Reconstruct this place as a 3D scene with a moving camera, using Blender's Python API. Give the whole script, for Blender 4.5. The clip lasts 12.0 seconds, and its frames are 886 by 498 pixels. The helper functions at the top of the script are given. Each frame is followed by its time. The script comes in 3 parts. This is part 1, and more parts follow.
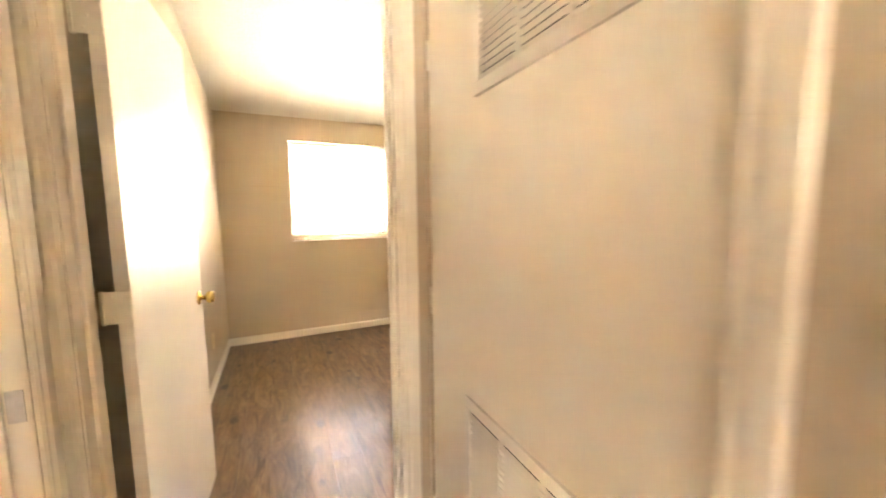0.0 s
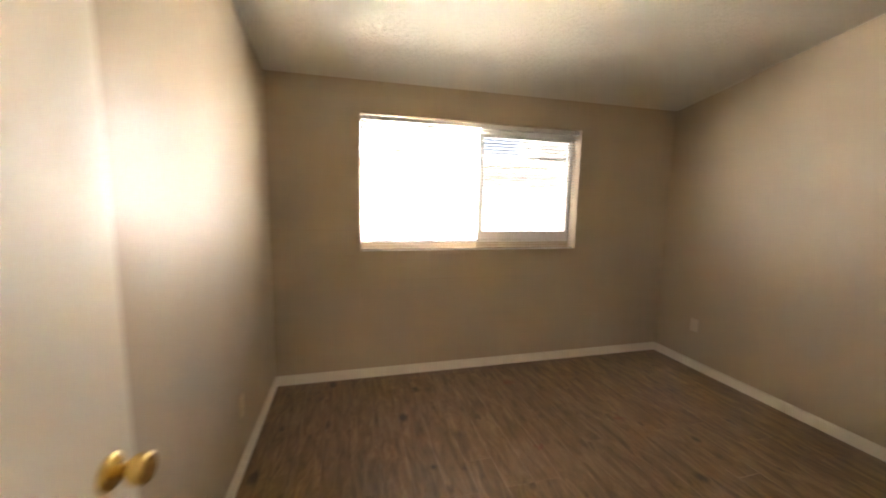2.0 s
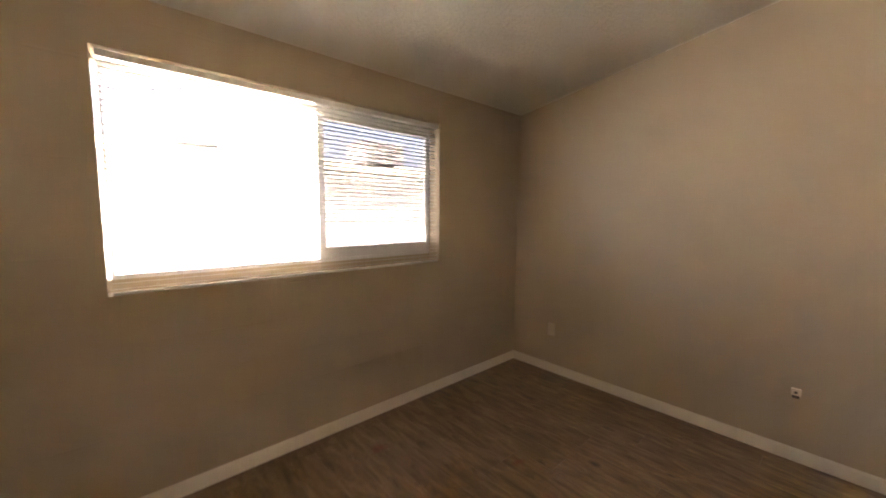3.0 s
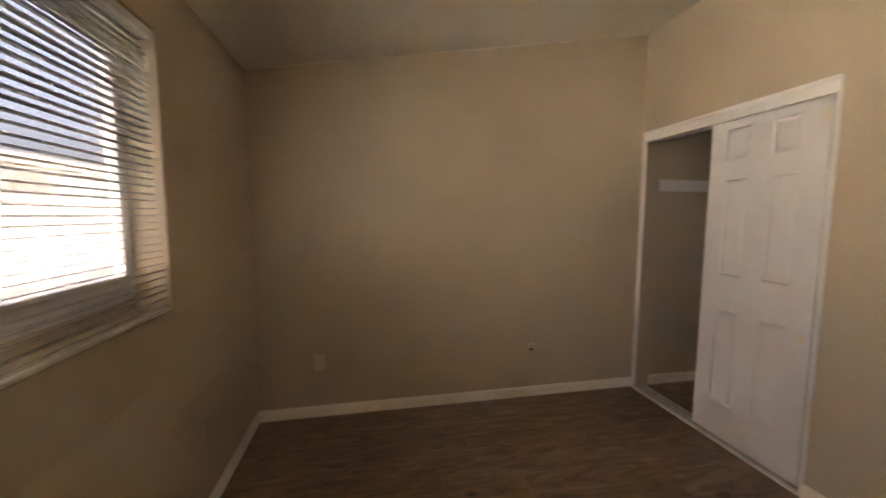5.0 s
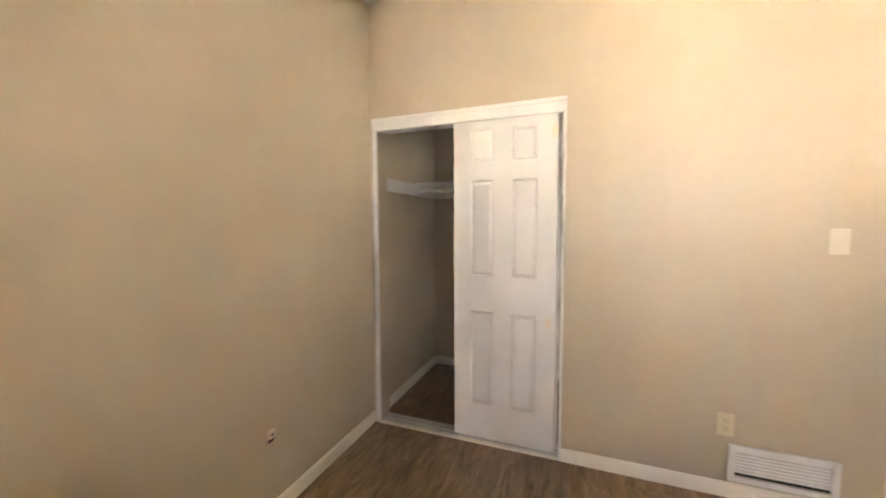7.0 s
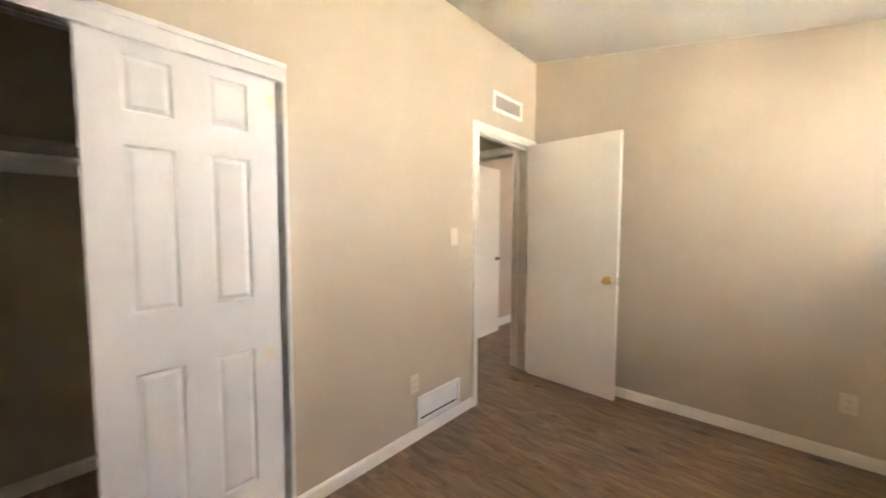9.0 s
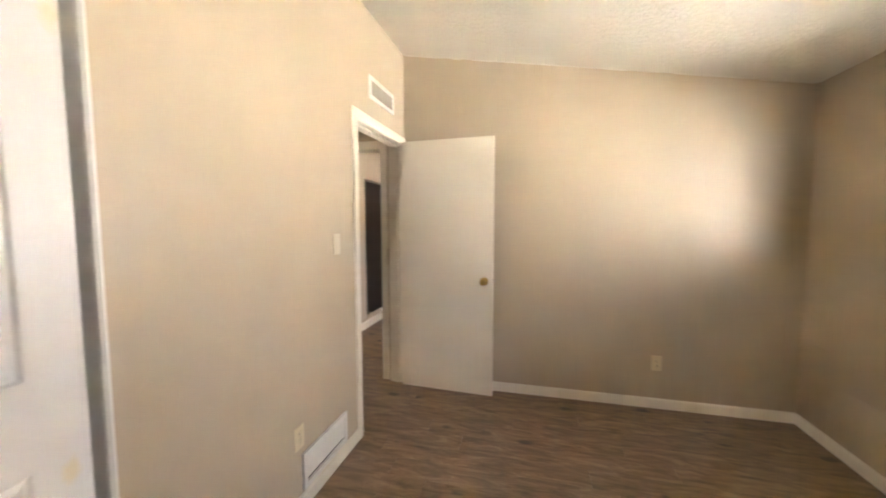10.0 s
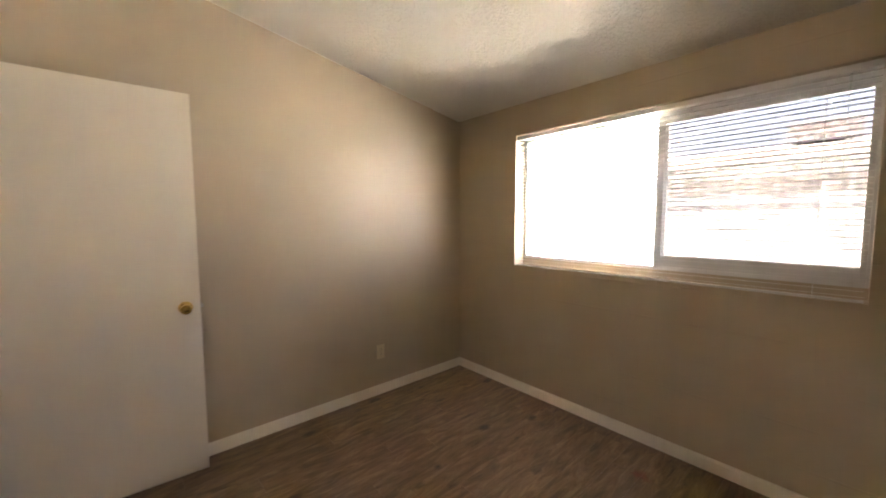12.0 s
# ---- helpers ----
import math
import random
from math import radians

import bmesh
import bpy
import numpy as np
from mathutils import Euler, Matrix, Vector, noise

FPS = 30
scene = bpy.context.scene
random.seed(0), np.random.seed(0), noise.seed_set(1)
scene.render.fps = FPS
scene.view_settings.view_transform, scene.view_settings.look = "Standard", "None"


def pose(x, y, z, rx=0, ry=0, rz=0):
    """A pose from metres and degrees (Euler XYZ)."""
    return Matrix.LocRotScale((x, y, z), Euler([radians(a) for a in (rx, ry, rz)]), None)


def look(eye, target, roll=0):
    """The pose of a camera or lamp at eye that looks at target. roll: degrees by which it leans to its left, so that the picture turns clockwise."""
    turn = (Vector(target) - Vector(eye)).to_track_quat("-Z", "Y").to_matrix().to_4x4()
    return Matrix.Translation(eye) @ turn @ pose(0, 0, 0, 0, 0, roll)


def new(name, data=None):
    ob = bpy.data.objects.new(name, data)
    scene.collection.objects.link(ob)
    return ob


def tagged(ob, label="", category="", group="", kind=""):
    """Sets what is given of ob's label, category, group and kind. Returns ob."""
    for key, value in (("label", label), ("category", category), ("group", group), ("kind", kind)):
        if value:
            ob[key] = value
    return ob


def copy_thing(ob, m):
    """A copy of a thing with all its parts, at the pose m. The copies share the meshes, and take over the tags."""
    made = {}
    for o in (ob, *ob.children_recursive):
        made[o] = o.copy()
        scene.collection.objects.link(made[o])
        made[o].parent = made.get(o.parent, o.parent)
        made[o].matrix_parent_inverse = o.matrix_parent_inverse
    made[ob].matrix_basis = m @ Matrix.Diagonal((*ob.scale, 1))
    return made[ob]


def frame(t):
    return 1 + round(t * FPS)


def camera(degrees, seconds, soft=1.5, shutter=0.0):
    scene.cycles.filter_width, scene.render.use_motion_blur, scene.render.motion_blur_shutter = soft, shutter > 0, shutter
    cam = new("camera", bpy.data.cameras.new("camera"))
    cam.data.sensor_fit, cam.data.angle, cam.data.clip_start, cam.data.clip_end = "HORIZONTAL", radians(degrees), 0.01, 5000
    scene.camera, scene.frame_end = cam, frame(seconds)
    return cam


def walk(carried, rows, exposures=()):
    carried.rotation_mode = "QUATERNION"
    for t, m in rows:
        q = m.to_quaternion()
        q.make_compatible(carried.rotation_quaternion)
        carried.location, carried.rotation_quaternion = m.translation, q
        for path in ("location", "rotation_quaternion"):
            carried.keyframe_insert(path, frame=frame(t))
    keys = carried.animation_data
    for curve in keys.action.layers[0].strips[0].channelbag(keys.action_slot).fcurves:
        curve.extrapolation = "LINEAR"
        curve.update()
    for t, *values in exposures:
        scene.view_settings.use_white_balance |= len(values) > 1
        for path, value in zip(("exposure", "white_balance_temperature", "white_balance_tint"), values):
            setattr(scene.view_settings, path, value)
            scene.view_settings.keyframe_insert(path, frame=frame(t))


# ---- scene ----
cam = camera(101.3, 12.0, soft=1.8, shutter=0.5)

PATH = [
    (0, (0.490, -1.245, 1.312), (1.318, 0.563, 1.111), -0.7),
    (0.5, (0.527, -0.945, 1.358), (1.063, 0.971, 1.151), 0.4),
    (1, (0.542, -0.630, 1.385), (0.914, 1.324, 1.168), 0.5),
    (1.5, (0.522, -0.334, 1.400), (0.772, 1.634, 1.155), 0.9),
    (2, (0.558, 0.007, 1.410), (1.055, 1.927, 1.160), 1.1),
    (2.5, (0.632, 0.362, 1.392), (1.580, 2.108, 1.172), 0.7),
    (4.5, (0.811, 1.899, 1.393), (2.791, 2.121, 1.22), 0.6),
    (5, (0.959, 2.104, 1.394), (2.912, 1.711, 1.213), 0.3),
    (5.5, (1.269, 2.305, 1.359), (3.037, 1.382, 1.209), 0.7),
    (6, (1.55, 2.305, 1.395), (3.019, 0.957, 1.235), 0.7),
    (6.5, (1.848, 2.212, 1.374), (2.996, 0.58, 1.236), 0.1),
    (8.5, (2.974, 1.807, 1.346), (1.89, 0.131, 1.215), 0.5),
    (9, (3.02, 1.596, 1.35), (1.531, 0.267, 1.221), 0.1),
    (9.5, (2.963, 1.366, 1.362), (1.214, 0.406, 1.227), -0.4),
    (10, (2.953, 1.08, 1.396), (1.018, 0.594, 1.25), -0.1),
    (10.5, (2.952, 0.77, 1.403), (0.964, 0.919, 1.253), 0.2),
    (11, (2.916, 0.73, 1.393), (1.018, 1.339, 1.238), 0.1),
    (11.5, (2.766, 0.616, 1.387), (1.055, 1.64, 1.232), -0.0),
    (12, (2.475, 0.488, 1.391), (0.974, 1.8, 1.235), -0.2),
]
EXPOSURES = [(0.0, 8.20, 7800, 12), (0.5, 8.02, 7700, 12), (1.0, 7.60, 7400, 12), (1.5, 7.40, 7200, 12), (2.0, 6.90, 7000, 12), (2.5, 6.70, 7100, 15), (4.5, 5.50, 7450, 22), (5.0, 6.05, 7500, 17), (5.5, 6.80, 7400, 14),
             (6.0, 6.90, 7300, 12), (6.5, 7.20, 7200, 12), (8.5, 7.20, 6700, 11), (9.5, 7.22, 6550, 10), (10.5, 7.20, 6650, 12), (11.0, 7.15, 6700, 13), (11.5, 6.80, 6750, 14), (12.0, 6.50, 6800, 14)]
walk(cam, [(t, look(eye, target, roll)) for t, eye, target, roll in PATH], EXPOSURES)
LAMP_GLOW = 0.05
SLAT_TILT = -7.5

# ---- world and sun ----
SUN_ELEVATION, SUN_AZIMUTH = radians(66), radians(258)
world = bpy.data.worlds.new("world")
scene.world = world
world.use_nodes = True
wn = world.node_tree.nodes
sky = wn.new("ShaderNodeTexSky")
sky.sky_type = "NISHITA"
sky.sun_disc = False
sky.sun_elevation = SUN_ELEVATION
sky.sun_rotation = SUN_AZIMUTH
sky.air_density, sky.dust_density, sky.ozone_density = 0.45, 10.0, 0.3
world.node_tree.links.new(sky.outputs[0], wn["Background"].inputs[0])
wn["Background"].inputs[1].default_value = 0.12
sun = new("sun", bpy.data.lights.new("sun", "SUN"))
sun.data.energy, sun.data.angle, sun.data.color = 5.0, radians(0.5), (1.0, 0.98, 0.955)
to_sun = Vector((math.sin(SUN_AZIMUTH) * math.cos(SUN_ELEVATION), math.cos(SUN_AZIMUTH) * math.cos(SUN_ELEVATION), math.sin(SUN_ELEVATION)))
sun.matrix_world = look(to_sun * 40, (0, 0, 0))


# ---- materials ----
class Nodes:
    """A node material with short ways to add and link nodes."""

    def __init__(self, name):
        self.mat = bpy.data.materials.new(name)
        self.mat.use_nodes = True
        self.tree = self.mat.node_tree
        self.bsdf = self.tree.nodes["Principled BSDF"]
        self.pos = self.tree.nodes.new("ShaderNodeNewGeometry").outputs["Position"]

    def add(self, kind, **values):
        node = self.tree.nodes.new(kind)
        for key, value in values.items():
            self.put(node.inputs[key.replace("_", " ")], value)
        return node

    def put(self, socket, value):
        if isinstance(value, bpy.types.NodeSocket):
            self.tree.links.new(value, socket)
        else:
            socket.default_value = value

    def set(self, **values):
        for key, value in values.items():
            self.put(self.bsdf.inputs[key.replace("_", " ")], value)
        return self

    def scaled(self, vector, x, y, z):
        node = self.add("ShaderNodeMapping", Vector=vector)
        node.inputs["Scale"].default_value = (x, y, z)
        return node.outputs[0]

    def noise(self, vector, scale, detail=3.0, rough=0.55, distortion=0.0):
        return self.add("ShaderNodeTexNoise", Vector=vector, Scale=scale, Detail=detail, Roughness=rough, Distortion=distortion).outputs["Fac"]

    def ramp(self, fac, *stops):
        node = self.add("ShaderNodeValToRGB", Fac=fac)
        els = node.color_ramp.elements
        while len(els) < len(stops):
            els.new(0.5)
        for el, (at, colour) in zip(els, stops):
            el.position, el.color = at, (*colour, 1) if len(colour) == 3 else colour
        return node.outputs["Color"]

    def span(self, fac, a, b, lo=0.3, hi=0.7):
        node = self.add("ShaderNodeMapRange", Value=fac)
        for key, value in (("From Min", lo), ("From Max", hi), ("To Min", a), ("To Max", b)):
            node.inputs[key].default_value = value
        return node.outputs[0]

    def mix(self, fac, a, b, blend="MIX"):
        node = self.tree.nodes.new("ShaderNodeMix")
        node.data_type, node.blend_type = "RGBA", blend
        self.put(node.inputs["Factor"], fac)
        self.put(node.inputs["A"], a if isinstance(a, bpy.types.NodeSocket) else (*a, 1))
        self.put(node.inputs["B"], b if isinstance(b, bpy.types.NodeSocket) else (*b, 1))
        return node.outputs["Result"]

    def calc(self, op, a, b=0.0):
        node = self.tree.nodes.new("ShaderNodeMath")
        node.operation = op
        self.put(node.inputs[0], a)
        self.put(node.inputs[1], b)
        return node.outputs[0]

    def bump(self, height, strength, distance, normal=None):
        node = self.add("ShaderNodeBump", Height=height, Strength=strength, Distance=distance)
        if normal:
            self.put(node.inputs["Normal"], normal)
        return node.outputs[0]


def shade(c, k):
    return tuple(v * k for v in c)


def painted(name, colour, rough, grain=220.0, relief=0.25, vary=0.06, scuff=0.0):
    """Rolled paint: fine orange-peel relief, slow changes of tone and gloss, some faint scuffs."""
    n = Nodes(name)
    slow = n.noise(n.pos, 1.3, 2.0)
    col = n.ramp(slow, (0.3, shade(colour, 1 - vary)), (0.7, shade(colour, 1 + vary * 0.5)))
    if scuff:
        marks = n.ramp(n.noise(n.scaled(n.pos, 5, 5, 14), 1.0, 6.0, 0.7), (0.66, (0, 0, 0)), (0.74, (1, 1, 1)))
        col = n.mix(n.calc("MULTIPLY", marks, scuff), col, shade(colour, 0.75))
    fine = n.noise(n.pos, grain, 2.0)
    n.set(Base_Color=col, Roughness=n.span(n.noise(n.pos, 3.0, 4.0), rough - 0.04, rough + 0.06))
    n.set(Normal=n.bump(fine, relief, 0.001), Specular_IOR_Level=0.62)
    return n.mat


WALL_TAN = (0.525, 0.434, 0.308)
TRIM_WHITE = (0.84, 0.795, 0.69)
m_wall = painted("tan wall paint", WALL_TAN, 0.46, grain=160, relief=0.35, scuff=0.12)
m_trim = painted("off-white trim paint", TRIM_WHITE, 0.38, grain=90, relief=0.15, vary=0.05, scuff=0.15)
m_door = painted("off-white door paint", (0.83, 0.77, 0.65), 0.42, grain=260, relief=0.2, vary=0.03, scuff=0.08)
m_white = painted("white enamel", (0.77, 0.755, 0.72), 0.35, relief=0.05, vary=0.02)
m_ivory = painted("ivory plastic", (0.70, 0.61, 0.42), 0.35, relief=0.03, vary=0.03)
m_plate_tan = painted("aged beige plastic", (0.66, 0.585, 0.46), 0.4, relief=0.03, vary=0.03)
m_stucco = painted("pale outdoor stucco", (0.50, 0.49, 0.475), 0.85, grain=60, relief=0.5)
m_shade_brown = painted("muted brown of openings and louvres", (0.235, 0.20, 0.19), 0.8, grain=50, relief=0.3)
m_fascia = painted("bleached tan fascia paint", (0.50, 0.43, 0.37), 0.7, grain=50, relief=0.2)
m_recess_shade = painted("dark brown recess shade", (0.13, 0.10, 0.085), 0.7, grain=60, relief=0.3)
m_grey_metal = painted("weathered grey sheet metal", (0.27, 0.265, 0.265), 0.6, grain=40, relief=0.1, vary=0.1)


def block_wall():
    """Painted block: the tan paint over faint, partly filled courses."""
    n = Nodes("tan paint on blockwork")
    slow = n.noise(n.pos, 1.3, 2.0)
    col = n.ramp(slow, (0.3, shade(WALL_TAN, 0.94)), (0.7, shade(WALL_TAN, 1.03)))
    split = n.add("ShaderNodeSeparateXYZ", Vector=n.pos)
    flat = n.add("ShaderNodeCombineXYZ", X=split.outputs["X"], Y=split.outputs["Z"])
    brick = n.tree.nodes.new("ShaderNodeTexBrick")
    n.put(brick.inputs["Vector"], flat.outputs[0])
    for key, value in (("Scale", 1.0), ("Mortar Size", 0.007), ("Mortar Smooth", 0.6), ("Brick Width", 6.0), ("Row Height", 0.20)):
        brick.inputs[key].default_value = value
    patchy = n.span(n.noise(n.scaled(n.pos, 2.0, 2.0, 5.0), 1.6, 3.0), 0.0, 1.0, 0.42, 0.62)
    joint = n.calc("MULTIPLY", brick.outputs["Fac"], patchy)
    rough = n.noise(n.scaled(n.pos, 1, 1, 1.6), 38, 4.0, 0.65)
    height = n.calc("SUBTRACT", n.calc("MULTIPLY", rough, 0.35), joint)
    n.set(Base_Color=col, Roughness=n.span(rough, 0.42, 0.56))
    n.set(Normal=n.bump(height, 0.5, 0.003, n.bump(n.noise(n.pos, 170, 2.0), 0.3, 0.001)))
    return n.mat


def ceiling_paint():
    """Knock-down texture: flattened splats of plaster under cream paint."""
    n = Nodes("textured cream ceiling")
    splat = n.noise(n.pos, 38, 5.0, 0.62, 0.6)
    flat = n.span(splat, 0.0, 1.0, 0.44, 0.58)
    fine = n.noise(n.pos, 190, 3.0)
    height = n.calc("ADD", flat, n.calc("MULTIPLY", fine, 0.25))
    col = n.ramp(n.noise(n.pos, 1.1, 2.0), (0.3, (0.70, 0.66, 0.565)), (0.7, (0.74, 0.70, 0.60)))
    n.set(Base_Color=col, Roughness=0.62)
    n.set(Normal=n.bump(height, 0.8, 0.0045))
    return n.mat


STAINS = ((1.77, 2.54, 0.055), (2.29, 1.92, 0.045), (1.62, 1.77, 0.025))


def plank_vinyl():
    """Grey-brown wood-look vinyl: long grain, darker knots, worn streaks, a few reddish stains."""
    n = Nodes("grey-brown wood-look vinyl")
    rnd = n.tree.nodes.new("ShaderNodeObjectInfo").outputs["Random"]
    shift = n.add("ShaderNodeCombineXYZ", X=n.calc("MULTIPLY", rnd, 7.0), Y=n.calc("MULTIPLY", rnd, 31.0), Z=rnd)
    at = n.add("ShaderNodeVectorMath")
    n.put(at.inputs[0], n.pos)
    n.put(at.inputs[1], shift.outputs[0])
    at = at.outputs[0]
    grain = n.noise(n.scaled(at, 21, 4.4, 1), 1.0, 6.0, 0.68, 0.7)
    fibre = n.noise(n.scaled(at, 160, 7, 1), 1.0, 3.0, 0.6)
    broad = n.noise(n.scaled(at, 9, 1.5, 1), 1.0, 3.0, 0.5, 0.6)
    cells = n.add("ShaderNodeTexVoronoi", Vector=n.scaled(at, 5.6, 3.4, 0.0), Scale=1.0)
    fray = n.noise(n.scaled(at, 70, 24, 1), 1.0, 3.0, 0.6)
    pick = n.add("ShaderNodeSeparateColor", Color=cells.outputs["Color"])
    size = n.span(pick.outputs[0], 0.02, 0.17, 0.0, 1.0)
    knots = n.calc("SUBTRACT", n.calc("ADD", cells.outputs["Distance"], n.calc("MULTIPLY", n.calc("SUBTRACT", fray, 0.5), 0.16)), size)
    col = n.ramp(grain, (0.30, (0.092, 0.050, 0.027)), (0.44, (0.218, 0.134, 0.071)), (0.56, (0.322, 0.207, 0.116)), (0.72, (0.46, 0.325, 0.20)))
    col = n.mix(n.span(broad, 0.0, 0.62), col, n.mix(0.55, col, (0.17, 0.115, 0.078)))
    col = n.mix(n.calc("MULTIPLY", n.span(fibre, 0.0, 1.0), 0.35), col, n.mix(0.5, col, (0.07, 0.045, 0.03)))
    col = n.mix(n.span(knots, 0.85, 0.0, -0.05, 0.05), col, (0.052, 0.036, 0.028))
    col = n.mix(n.span(rnd, 0.0, 0.14, 0.0, 1.0), col, (0.10, 0.07, 0.05))
    ragged = n.noise(n.pos, 26, 4.0, 0.7)
    for x, y, r in STAINS:
        d = n.tree.nodes.new("ShaderNodeVectorMath")
        d.operation = "DISTANCE"
        n.put(d.inputs[0], n.scaled(n.pos, 1, 1, 0))
        d.inputs[1].default_value = (x, y, 0)
        edge = n.calc("ADD", d.outputs["Value"], n.calc("MULTIPLY", n.calc("SUBTRACT", ragged, 0.5), 0.16))
        col = n.mix(n.span(edge, 0.55, 0.0, r * 0.3, r), col, (0.22, 0.035, 0.025))
    n.set(Base_Color=col, Roughness=n.span(grain, 0.30, 0.44))
    n.set(Normal=n.bump(n.calc("ADD", fibre, n.calc("MULTIPLY", grain, 0.6)), 0.25, 0.0012))
    return n.mat


def plain(name, colour, rough, metal=0.0):
    n = Nodes(name)
    tone = n.noise(n.pos, 60, 3.0)
    n.set(Base_Color=n.ramp(tone, (0.3, shade(colour, 0.9)), (0.7, colour)), Roughness=n.span(tone, rough * 0.85, rough * 1.15), Metallic=metal)
    return n.mat


def closet_paint():
    """White moulded-door paint with a few yellowed marks along one stile."""
    n = Nodes("white moulded door paint")
    white = (0.75, 0.73, 0.70)
    col = n.ramp(n.noise(n.pos, 1.3, 2.0), (0.3, shade(white, 0.97)), (0.7, white))
    ragged = n.noise(n.pos, 40, 3.0, 0.6)
    for x, z, r in ((2.350, 0.79, 0.022), (2.325, 1.876, 0.030)):
        d = n.tree.nodes.new("ShaderNodeVectorMath")
        d.operation = "DISTANCE"
        n.put(d.inputs[0], n.scaled(n.pos, 1, 0, 0.55))
        d.inputs[1].default_value = (x, 0, z * 0.55)
        edge = n.calc("ADD", d.outputs["Value"], n.calc("MULTIPLY", n.calc("SUBTRACT", ragged, 0.5), 0.03))
        col = n.mix(n.span(edge, 0.5, 0.0, r * 0.2, r), col, (0.78, 0.62, 0.30))
    n.set(Base_Color=col, Roughness=0.42, Normal=n.bump(n.noise(n.scaled(n.pos, 180, 180, 22), 1.0, 3.0), 0.12, 0.0008))
    return n.mat


m_closet_door = closet_paint()
m_block = block_wall()
m_ceiling = ceiling_paint()
m_floor = plank_vinyl()
m_subfloor = plain("dark seam filler", (0.05, 0.035, 0.025), 0.8)
m_brass = plain("polished brass", (0.83, 0.61, 0.22), 0.14, 1.0)
m_nickel = plain("dark bronze metal", (0.10, 0.085, 0.07), 0.35, 1.0)
m_window_frame = painted("white coated window frame", (0.78, 0.77, 0.74), 0.4, relief=0.05, vary=0.03)
m_aluminium = plain("anodised aluminium", (0.62, 0.61, 0.59), 0.35, 1.0)
m_dark = plain("dark slot", (0.015, 0.013, 0.011), 0.7)
m_filter = plain("grey dusty mesh", (0.40, 0.355, 0.29), 0.9)
m_louvre_shade = plain("dark shade between louvres", (0.045, 0.036, 0.028), 0.9)
m_pavement = painted("sunlit concrete", (0.47, 0.465, 0.455), 0.9, grain=30, relief=0.3, vary=0.12)
m_roof = painted("brown shingle roof", (0.40, 0.35, 0.325), 0.85, grain=25, relief=0.6, vary=0.2)


def slat_vinyl():
    """White vinyl slats that let a little light through."""
    n = Nodes("white vinyl slat")
    n.set(Base_Color=(0.87, 0.86, 0.82, 1), Roughness=0.4)
    thin = n.add("ShaderNodeBsdfTranslucent", Color=(0.88, 0.87, 0.84, 1))
    both = n.add("ShaderNodeMixShader", Fac=0.28)
    n.put(both.inputs[1], n.bsdf.outputs[0])
    n.put(both.inputs[2], thin.outputs[0])
    n.put(n.tree.nodes["Material Output"].inputs[0], both.outputs[0])
    return n.mat


def clear_glass():
    n = Nodes("window glass")
    n.set(Base_Color=(0.95, 0.97, 0.96, 1), Roughness=0.0, IOR=1.45, Transmission_Weight=1.0)
    return n.mat


def insect_screen():
    """Fine dark mesh that dims what lies behind it."""
    n = Nodes("insect screen mesh")
    n.set(Base_Color=(0.06, 0.06, 0.06, 1), Roughness=0.8)
    gap = n.add("ShaderNodeBsdfTransparent")
    both = n.add("ShaderNodeMixShader", Fac=0.70)
    n.put(both.inputs[1], gap.outputs[0])
    n.put(both.inputs[2], n.bsdf.outputs[0])
    n.put(n.tree.nodes["Material Output"].inputs[0], both.outputs[0])
    return n.mat


def lit_glass():
    n = Nodes("lit frosted glass")
    n.set(Base_Color=(0.9, 0.85, 0.75, 1), Roughness=0.4, Emission_Color=(1.0, 0.72, 0.38, 1), Emission_Strength=LAMP_GLOW)
    return n.mat


m_slat, m_glass, m_screen, m_lit = slat_vinyl(), clear_glass(), insect_screen(), lit_glass()


# ---- mesh helpers ----
def box(bm, x0, y0, z0, x1, y1, z1, bevel=0.0):
    """Add a box between two corners, its edges rounded by bevel."""
    verts = bmesh.ops.create_cube(bm, size=1)["verts"]
    for v in verts:
        v.co = Vector(((x0 + x1) / 2 + v.co.x * (x1 - x0), (y0 + y1) / 2 + v.co.y * (y1 - y0), (z0 + z1) / 2 + v.co.z * (z1 - z0)))
    if bevel:
        edges = list({e for v in verts for e in v.link_edges})
        bmesh.ops.bevel(bm, geom=edges, offset=bevel, segments=2, affect="EDGES", profile=0.5)
    return bm


def boxes(*corners, bevel=0.0):
    bm = bmesh.new()
    for c in corners:
        box(bm, *c, bevel=bevel)
    return bm


def lathe(bm, profile, matrix, steps=24):
    """Turn a profile of (radius, height) about local z."""
    rings = []
    for r, h in profile:
        if r < 1e-5:
            rings.append([bm.verts.new(matrix @ Vector((0, 0, h)))])
        else:
            rings.append([bm.verts.new(matrix @ Vector((r * math.cos(a), r * math.sin(a), h))) for a in (2 * math.pi * i / steps for i in range(steps))])
    for a, b in zip(rings, rings[1:]):
        for i in range(steps):
            j = (i + 1) % steps
            if len(a) == 1 and len(b) == 1:
                continue
            if len(a) == 1:
                bm.faces.new((a[0], b[i], b[j]))
            elif len(b) == 1:
                bm.faces.new((a[i], a[j], b[0]))
            else:
                bm.faces.new((a[i], a[j], b[j], b[i]))
    bmesh.ops.recalc_face_normals(bm, faces=bm.faces[:])
    return bm


